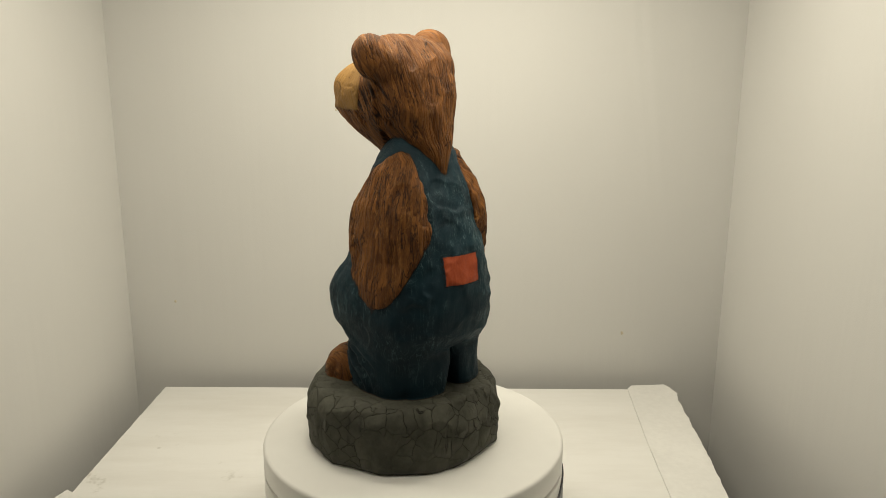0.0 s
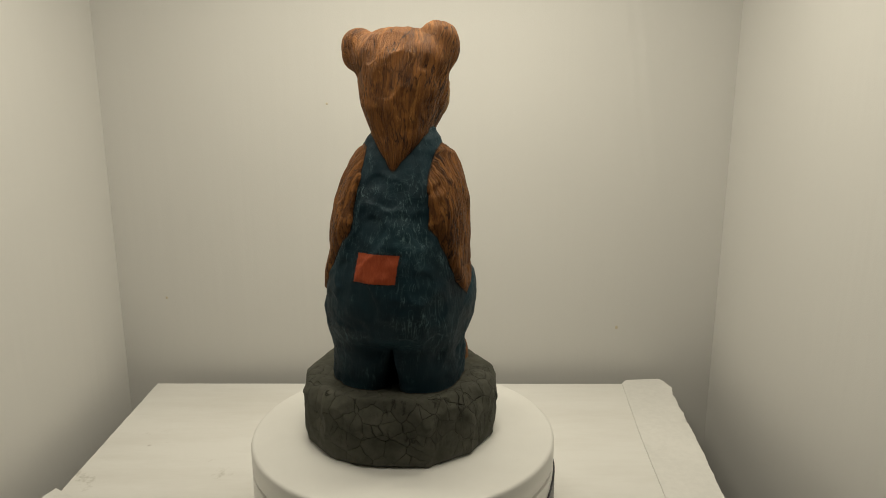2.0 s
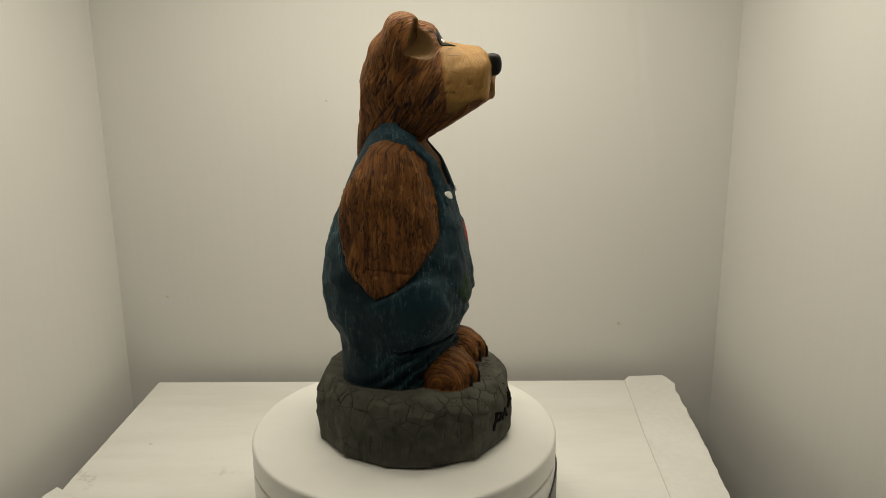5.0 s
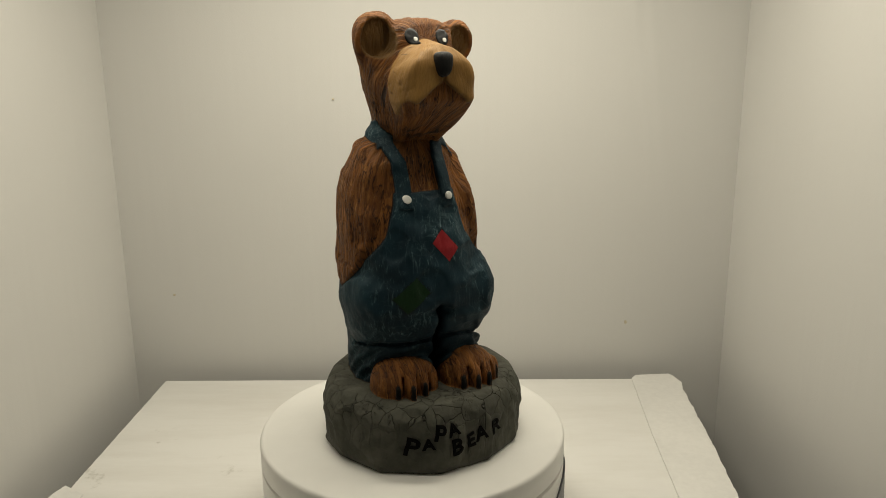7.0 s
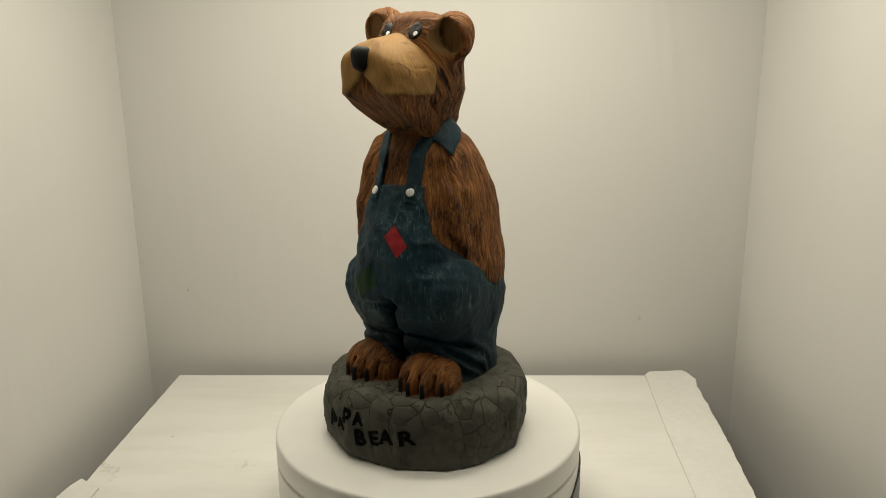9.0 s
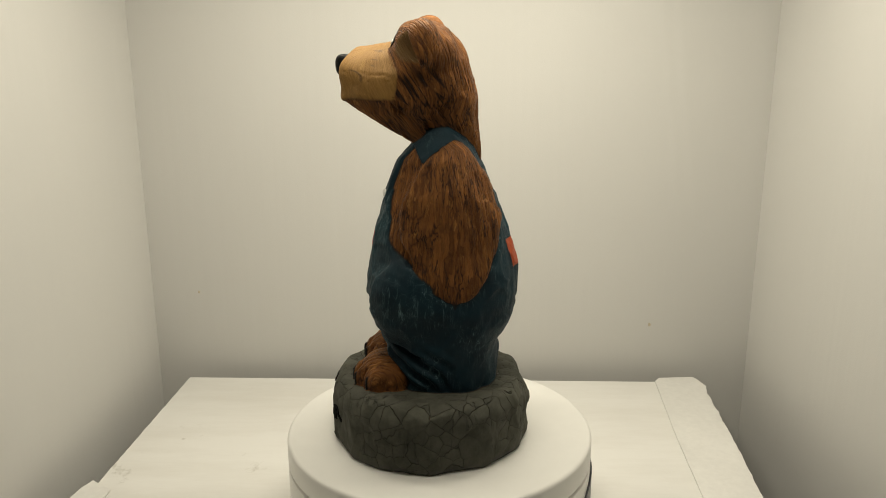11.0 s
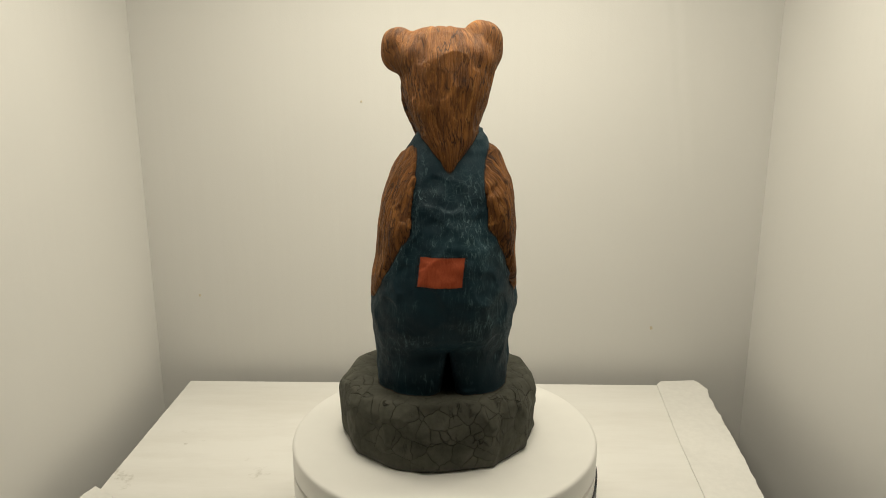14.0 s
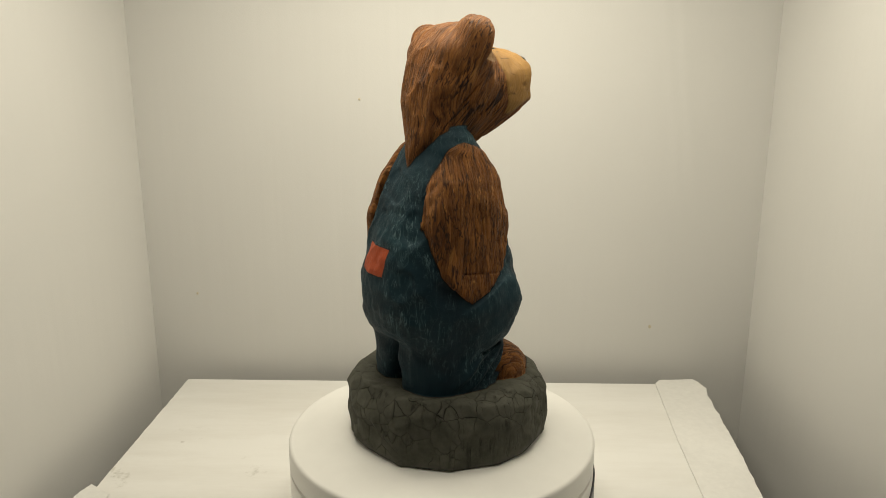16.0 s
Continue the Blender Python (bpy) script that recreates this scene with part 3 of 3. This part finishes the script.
    # a knife line across the wrist
    wrist = np.maximum(np.abs(gz - 116.5 - 0.10 * gy) - 0.35, np.maximum(gx + 20, np.abs(gy + 2) - 14))
    arms = meet(arms, -np.maximum(wrist, -(sleeve + 1.2)), 0.8)
    arms = arms + 0.9 * fur_cut + 0.35 * ripple(gx, gy, gz, 15, 16)

    # what the cloth covers: back, bib, straps
    side = np.abs(gx)
    bib_edge = along([(100, 60), (117, 38), (135, 25), (155, 19), (164, 18)])
    bib = np.maximum(gz - 160.5 - 0.02 * gx, np.where(gz < 118, -1, side - bib_edge))
    strap_mid = np.where(gx < 0, along([(150, 13.4), (165, 13.2), (178, 14.0), (188, 18.5), (199, 20)]), along([(150, 13.4), (165, 12.4), (180, 11.0), (190, 13.2), (199, 14.5)])).astype(np.float32)
    yoke = along([(168, -3), (186, -13)])
    straps = np.maximum(np.abs(side - strap_mid) - 3.9, 151.5 - gz)
    cloth_zone = np.minimum(np.where(gy > yoke, yoke - gy, 6.0).astype(np.float32) + 0 * gx, np.minimum(bib, straps))
    cloth_zone = np.minimum(cloth_zone, gz - 116)
    hem = 1.5 * np.exp(-((panel - 1.5) / 3.0) ** 2) * along([(110, 0), (114, 1), (176, 1), (188, 0.3)])
    shell = np.maximum(torso - 1.3 - hem + facets, np.maximum(cloth_zone, 30.0 - gz))
    shell = np.maximum(shell, np.where(gz > 108, -panel - 0.6, -30).astype(np.float32))
    # straps lie proud where they meet the bib
    tabs = np.maximum(torso - along([(150, 2.7), (170, 2.7), (187, 1.3)]), np.maximum(np.maximum(straps, gy + 2), gz - 199))
    shell = np.minimum(shell, tabs)

    # pockets stand open over the paws
    for pouch, limit in ((blob((35.0, -14, 97), (12.0, 25, 22)), gz - 106.5 + 0.72 * gy), (blob((-36.0, -10, 94), (9.6, 24, 20)), gz - 99 + 0.60 * gy)):
        shell = union(shell, np.maximum(pouch + facets, limit), 6)

    # trouser legs: clefts in front and behind, blousing crease, folds
    cleft_back = np.maximum(np.abs(gx + 2.0) - along([(38, 5.0), (48, 3.2), (58, 1.6), (67, 0.1)]), np.maximum(gz - 67, 9 - gy))
    cleft_front = np.maximum(np.abs(gx - 4.5) - along([(36, 2.2), (55, 2.2), (92, 0.4)]), np.maximum(gz - 93, gy + 14))
    shell = meet(shell, -cleft_back, 11.0)
    shell = meet(shell, -cleft_front, 7.0)
    seat = blob((-1, 46, 68), (30, 10, 5.0))
    lip = blob((4.0, -46, 90), (9, 6, 1.8))
    shell = meet(shell, -np.minimum(seat, lip), 4.5)
    crease = np.maximum(np.abs(gz - 62 - 1.2 * np.sin(gx * 0.11) + 0.27 * np.minimum(gy, 0)) - 0.9, np.maximum(-(torso + 2.2), gy + 4))
    shell = meet(shell, -crease, 2.4)
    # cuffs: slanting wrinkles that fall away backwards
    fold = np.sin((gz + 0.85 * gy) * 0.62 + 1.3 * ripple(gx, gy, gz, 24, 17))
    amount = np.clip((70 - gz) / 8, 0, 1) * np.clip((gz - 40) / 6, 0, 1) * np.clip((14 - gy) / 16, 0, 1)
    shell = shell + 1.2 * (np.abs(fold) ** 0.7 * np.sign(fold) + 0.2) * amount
    # mask for the hollows of the folds, where shade is painted in
    fold_shade = np.clip(fold - 0.3, 0, 1) * amount

    # feet with toes and claws
    feet, claws = None, None
    for cx, toe, wide in ((-16.5, -13.5, 20.5), (25.0, 28.5, 18.6)):
        f = blob((cx, -30.5, 43.5), (wide, 18.0, 17.5), power=2.3)
        for k in range(4):
            tx = toe + (k - 1.5) * 8.3
            ty = -45.0 + 0.042 * (tx - cx) ** 2
            f = union(f, blob((tx, ty, 45.5), (4.2, 6.6, 9.0)), 1.0)
            cl = blob((tx, ty - 5.0, 44.2), (1.5, 2.7, 5.6), power=3.5)
            claws = cl if claws is None else np.minimum(claws, cl)
        for k in range(3):
            slot = np.maximum(np.abs(gx - toe - (k - 1) * 8.3) - 0.5, np.maximum(gy + 40, gz - 53))
            f = meet(f, -slot, 2.2)
        f = np.maximum(f, 38 - gz)
        feet = f if feet is None else np.minimum(feet, f)
    feet = feet + 0.4 * fur_cut

    # head: a shield-shaped block that runs out into a point over the collar
    head = loft([(175, -2.4, 23, 0.8, 3), (181, -2.5, 18, 5, 8), (187, -2.5, 12.5, 10.5, 13), (192, -2.6, 6.5, 14.5, 18.5), (198, -1.5, 1.5, 18.8, 23), (205, -1, -1, 21.8, 25), (213, -0.5, -2.5, 25, 26.3), (222, -1.2, -4, 27.5, 26.3),
                 (232, -1.5, -5, 28, 25), (240, -1, -6, 27.5, 23.5), (248, 0.5, -7, 25, 19.5), (254, 2, -8.5, 20, 15), (257.5, 2.5, -9.5, 14, 9), (259, 2.5, -9.5, 6, 3)], 2.5)
    head = hew(head, 196, 256, 44, 1.5, 33)
    # snout: a blunt wedge of planes, flat on top and cut back under the chin
    sx = np.abs(gx - 1.2)
    half = np.interp(gy.ravel(), [-62, -57, -45, -28, -10], [14.5, 17.5, 22.0, 24.3, 25.5]).astype(np.float32)[None, :, None]
    snout = meet(0.95 * (sx - half + 0.42 * np.maximum(213 - gz, 0)), -(gy + 56.0) - 0.04 * (gx + 5), 5.0)
    for plane in (gz - 243.2 - 0.136 * (gy + 51), 0.45 * (sx - 3) + 0.893 * (gz - 244.0) - 0.12 * (gy + 45), 0.80 * (sx - 14) + 0.60 * (gz - 238.5) - 0.1 * (gy + 45),
                  -0.79 * (gy + 50.5) + 0.61 * (gz - 242.4), (-23 * (gy + 56.5) - 36 * (gz - 213)) / 42.7):
        snout = meet(snout, plane, 2.5)
    snout = np.maximum(snout, gy + 6).astype(np.float32)
    head = union(head, snout + 0.7 + 1.3 * np.clip(1.4 - sx / 12, 0, 1), 4)
    # ears: thick, running into the back of the head, hollowed in front
    cups = None
    for c, r, root, rr, mid, cr in (
        ((27.2, -7.0, 245.2), (11.2, 10.5, 13.2), (18.0, 0, 239), (11.5, 12, 13), (27.4, 244.6), (6.8, 9.2)),
        ((-21.8, -8.0, 247.6), (13.0, 11.5, 14.8), (-17, 0, 238), (13.0, 14, 14.5), (-22.8, 247.4), (8.4, 10.4)),
    ):
        e = union(blob(c, r, power=2.3), blob(root, rr), 5)
        face = -17.0 + 0.36 * (258 - gz) - gy
        e = meet(e, 0.94 * face, 1.2)
        head = union(head, e, 2.2)
        ring = (np.sqrt(((gx - mid[0]) / cr[0]) ** 2 + ((gz - mid[1]) / cr[1]) ** 2) - 1) * cr[0]
        d = np.maximum(ring, -face - 2.4).astype(np.float32)
        cups = d if cups is None else np.minimum(cups, d)
    head = meet(head, -cups, 1.6)
    # dark line round each ear hollow, drawn in the colour only
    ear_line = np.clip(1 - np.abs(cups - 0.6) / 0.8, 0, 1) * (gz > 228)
    # long slanted knife cuts on cheek and jaw
    jaw = np.clip((236 - gz) / 9, 0, 1) * np.clip((gy + 32) / 8, 0, 1) * np.clip((16 - gy) / 10, 0, 1) * (gz > 190)
    slash = ripple(gx, gy + 0.72 * gz, gz, 5.6, 19, (0.5, 1.0, 0.10), 7)
    slash = np.clip(1 - np.abs(slash) / 0.26, 0, 1) * jaw * np.clip(0.35 + 1.3 * ripple(gx, gy, gz, 13, 20), 0, 1)
    head = head + 0.75 * fur_cut + 1.9 * slash

    # the muzzle's lower edge runs in two lobes, with a cleft under the nose
    mx = np.abs(gx - 1.2)
    lip_line = 224.8 - 0.86 * np.minimum(mx, 14.5) + 0.4 * np.maximum(mx - 15.5, 0) - np.where(gx > 0, 0.15, 0.55) * np.clip(gy + 51, 0, 16) * np.clip((mx - 15) / 4, 0, 1)
    muzzle = meet(snout, lip_line - gz, 1.6)
    muzzle = meet(muzzle, gy + 25.5 - 0.20 * gx + 0.12 * (236 - gz), 1.2)
    split = np.maximum(mx - 0.5, np.maximum(gz - 229, gy + 46))
    muzzle = meet(muzzle, -split, 2.0)
    # shade along the lip, put into the colour and not the form
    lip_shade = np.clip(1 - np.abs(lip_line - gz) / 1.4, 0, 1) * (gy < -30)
    muzzle_cut = 0.25 * np.clip(gr2, -1, 1) + 0.3 * ripple(gx, gy, gz, 11, 21)
    whisker = np.clip(1 - np.abs(ripple(gx, gy, gz + 0.25 * gy, 5.5, 23, (0.3, 0.3, 1.2), 6)) / 0.20, 0, 1) * np.clip((np.abs(gx - 1.2) - 15) / 4, 0, 1) * np.clip((236 - gz) / 6, 0, 1) * np.clip(0.2 + 1.4 * ripple(gx, gy, gz, 10, 24), 0, 1)
    muzzle = muzzle + muzzle_cut + 0.7 * whisker
    nose = blob((0.6, -56.4, 233.0), (5.2, 5.4, 6.5), 0.6 + (gx - 0.6) * (1 + 0.045 * (236 - gz)), power=2.7)

    chest = np.maximum(torso + 0.6 * fur_cut, np.maximum(120 - gz, gy + 1))
    fur = np.minimum(union(arms, chest, 3.0), np.minimum(feet, head))
    fur_all = np.minimum(fur, muzzle)
    black = np.minimum(nose, claws)
    body = np.minimum(np.minimum(fur_all, shell), black)
    field = np.minimum(body, rock)
    zones = {
        "denim": np.minimum(fur_all, rock) - shell,
        "muzzle": np.minimum(np.minimum(fur, shell), rock) - muzzle,
        "rock": np.minimum(np.minimum(fur_all, shell), black) - rock,
        "inner_ear": np.where(gz > 225, 0.9 - cups, -3.0).astype(np.float32) + 0 * gx,
        "black": np.minimum(np.minimum(fur_all, shell), rock) - black,
        # besides cuts, groove carries painted lip shade, ear line and fold shade
        "groove": np.where(fur_all < shell, np.maximum(np.maximum(np.maximum(0.62 * groove, slash), whisker), np.maximum(lip_shade, ear_line)), fold_shade),
    }
    return field, zones


def surface_net(f):
    """The zero surface of a field as points (in cells) and quads."""
    nx, ny, nz = f.shape
    inside = f < 0
    mixed = np.zeros((nx - 1, ny - 1, nz - 1), dtype=np.int8)
    corners = [(i, j, k) for i in (0, 1) for j in (0, 1) for k in (0, 1)]
    for i, j, k in corners:
        mixed += inside[i:nx - 1 + i, j:ny - 1 + j, k:nz - 1 + k]
    cells = np.argwhere((mixed > 0) & (mixed < 8))
    index = np.full(mixed.shape, -1, dtype=np.int64)
    index[tuple(cells.T)] = np.arange(len(cells))
    total, hits = np.zeros((len(cells), 3)), np.zeros(len(cells))
    for a in corners:
        for axis in range(3):
            if a[axis]:
                continue
            b = list(a)
            b[axis] = 1
            va, vb = f[tuple((cells + a).T)], f[tuple((cells + b).T)]
            cross = (va < 0) != (vb < 0)
            t = np.where(cross, va / np.where(cross, va - vb, 1), 0)
            p = np.array(a) + t[:, None] * (np.array(b) - np.array(a))
            total += p * cross[:, None]
            hits += cross
    points = cells + total / hits[:, None]
    quads = []
    for axis in range(3):
        u, v = (axis + 1) % 3, (axis + 2) % 3
        lo, hi = [slice(None)] * 3, [slice(None)] * 3
        lo[axis], hi[axis] = slice(0, -1), slice(1, None)
        e = np.argwhere(inside[tuple(lo)] != inside[tuple(hi)])
        keep = (e[:, u] > 0) & (e[:, v] > 0) & (e[:, u] < f.shape[u] - 1) & (e[:, v] < f.shape[v] - 1)
        e = e[keep]
        du, dv = np.eye(3, dtype=int)[u], np.eye(3, dtype=int)[v]
        q = np.stack([index[tuple((e - du - dv).T)], index[tuple((e - dv).T)], index[tuple(e.T)], index[tuple((e - du).T)]], 1)
        flip = ~inside[tuple(e.T)]
        q[flip] = q[flip][:, ::-1]
        quads.append(q)
    return points, np.concatenate(quads)


def sample(f, p):
    """Values of a field between its grid points."""
    i = np.clip(np.floor(p).astype(int), 0, np.array(f.shape) - 2)
    t = p - i
    out = 0
    for a in (0, 1):
        for b in (0, 1):
            for c in (0, 1):
                w = (t[:, 0] if a else 1 - t[:, 0]) * (t[:, 1] if b else 1 - t[:, 1]) * (t[:, 2] if c else 1 - t[:, 2])
                out = out + w * f[i[:, 0] + a, i[:, 1] + b, i[:, 2] + c]
    return out


field, zones = figure()
points, quads = surface_net(field)
verts = [tuple(p) for p in (LOW + points * STEP) * 0.001]
faces = [tuple(q) for q in quads.tolist()]
slots = [0] * len(faces)

from mathutils.bvhtree import BVHTree

tree = BVHTree.FromPolygons([Vector(v) for v in verts], faces)


def press(outline_bm, slot, m, proud, sink, toward=Vector((0, 1, 0))):
    """Lay a flat shape (z is its thickness: up is outside) on the carving, seen along 'toward', and add it to the mesh."""
    start = len(verts)
    for v in outline_bm.verts:
        p = m @ Vector((v.co.x, v.co.y, 0))
        hit, normal, _, _ = tree.ray_cast(p - toward * 0.2, toward)
        if hit is None:
            hit = p
        verts.append(tuple(hit - toward * (proud if v.co.z > 0 else -sink)))
    for f in outline_bm.faces:
        faces.append(tuple(start + v.index for v in f.verts))
        slots.append(slot)
    outline_bm.free()


def letter(character, size, fat):
    curve = bpy.data.curves.new("letter", "FONT")
    curve.body, curve.size, curve.offset, curve.extrude = character, size, fat, 0.001
    curve.align_x, curve.align_y = "CENTER", "CENTER"
    curve.resolution_u = 4
    ob = new("letter", curve)
    bpy.context.view_layer.update()
    mesh = bpy.data.meshes.new_from_object(ob.evaluated_get(bpy.context.evaluated_depsgraph_get()))
    bm = bmesh.new()
    bm.from_mesh(mesh)
    bmesh.ops.triangulate(bm, faces=bm.faces)
    bmesh.ops.subdivide_edges(bm, edges=bm.edges, cuts=2, use_grid_fill=True)
    bmesh.ops.triangulate(bm, faces=bm.faces)
    bm.verts.index_update()
    bpy.data.objects.remove(ob)
    bpy.data.curves.remove(curve)
    bpy.data.meshes.remove(mesh)
    return bm


def oval(rx, rz, rings=3, steps=28, dome=True):
    """A low domed oval."""
    bm = bmesh.new()
    rows = []
    for k in range(rings + 1):
        r = 1 - k / rings
        if r < 1e-6:
            rows.append([bm.verts.new((0, 0, 1))])
        else:
            rows.append([bm.verts.new((rx * r * math.cos(a), rz * r * math.sin(a), 1 if k else -1)) for a in (6.28319 * i / steps for i in range(steps))])
    first = [bm.verts.new((v.co.x * 0.985, v.co.y * 0.985, 1)) for v in rows[0]]
    rows.insert(1, first)
    for a, b in zip(rows, rows[1:]):
        for i in range(steps):
            j = (i + 1) % steps
            quad = list(dict.fromkeys([a[i % len(a)], a[j % len(a)], b[j % len(b)], b[i % len(b)]]))
            bm.faces.new(quad)
    bmesh.ops.recalc_face_normals(bm, faces=bm.faces)
    bm.verts.index_update()
    return bm


def facing(x, z, lean=0):
    return pose(x * 0.001, 0, z * 0.001, 90, 0, 0) @ pose(0, 0, 0, 0, 0, lean)


# the words painted on the plinth: character, centre x and z, height, lean
for ch, x, z, size, lean in (
    ("P", -24.4, 17.8, 11.6, -12), ("A", -15.0, 19.6, 7.0, 4), ("P", -8.6, 26.0, 9.8, -8), ("A", 0.2, 26.8, 7.4, 10),
    ("B", 2.2, 15.6, 10.2, 4), ("E", 11.6, 17.4, 8.4, 8), ("A", 19.2, 19.6, 8.8, 8), ("R", 30.8, 20.2, 9.2, 6),
):
    press(letter(ch, size * 0.001 * 1.38, 0.00030), 2, facing(x, z, lean), 0.0007, 0.0012)
# eyes with their glints, strap buttons
for x, z in ((-6.0, 248.0), (13.0, 247.8)):
    press(oval(0.0040, 0.0046), 1, facing(x, z), 0.0005, 0.001)
for x, z in ((-4.2, 246.6), (14.0, 246.2)):
    press(oval(0.0011, 0.0012), 3, facing(x, z), 0.0012, 0.001)
for x, z in ((-12.8, 157.3), (13.3, 158.0)):
    press(oval(0.0023, 0.0023), 3, facing(x, z), 0.0011, 0.001)

mesh = bpy.data.meshes.new("bear_statue")
mesh.from_pydata(verts, [], faces)
for m in (WOOD, BLACK_PAINT, INK, WHITE_PAINT):
    mesh.materials.append(m)
mesh.polygons.foreach_set("material_index", slots)
mesh.polygons.foreach_set("use_smooth", [True] * len(faces))
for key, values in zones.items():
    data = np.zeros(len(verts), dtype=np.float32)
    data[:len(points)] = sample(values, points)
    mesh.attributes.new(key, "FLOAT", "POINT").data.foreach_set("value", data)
mesh.update()
statue = new("bear_statue", mesh)
tagged(statue, "carved painted wooden bear in blue overalls on a rock plinth", "statue")


# ---------------------------------------------------------------- all that moves
START, SPEED = 224.0, -28.793  # degrees, degrees a second


def motions():
    walk(cam, PATH, [(t, EXPOSURE + e) for t, e in ((0.0, -0.02), (1.5, -0.18), (2.5, -0.33), (3.2, -0.37), (4.0, -0.31), (6.5, -0.24), (8.0, -0.18), (9.0, -0.10), (11.5, 0.0), (13.0, 0.02), (14.5, 0.06), (16.0, 0.02))])
    times = [i * 0.5 for i in range(33)]
    walk(statue, [(t, pose(0, 0, 0.0004, 0, 0, START + SPEED * t)) for t in times])
    walk(plate, [(t, pose(0, 0, 0, 0, 0, START + SPEED * t)) for t in times])


motions()
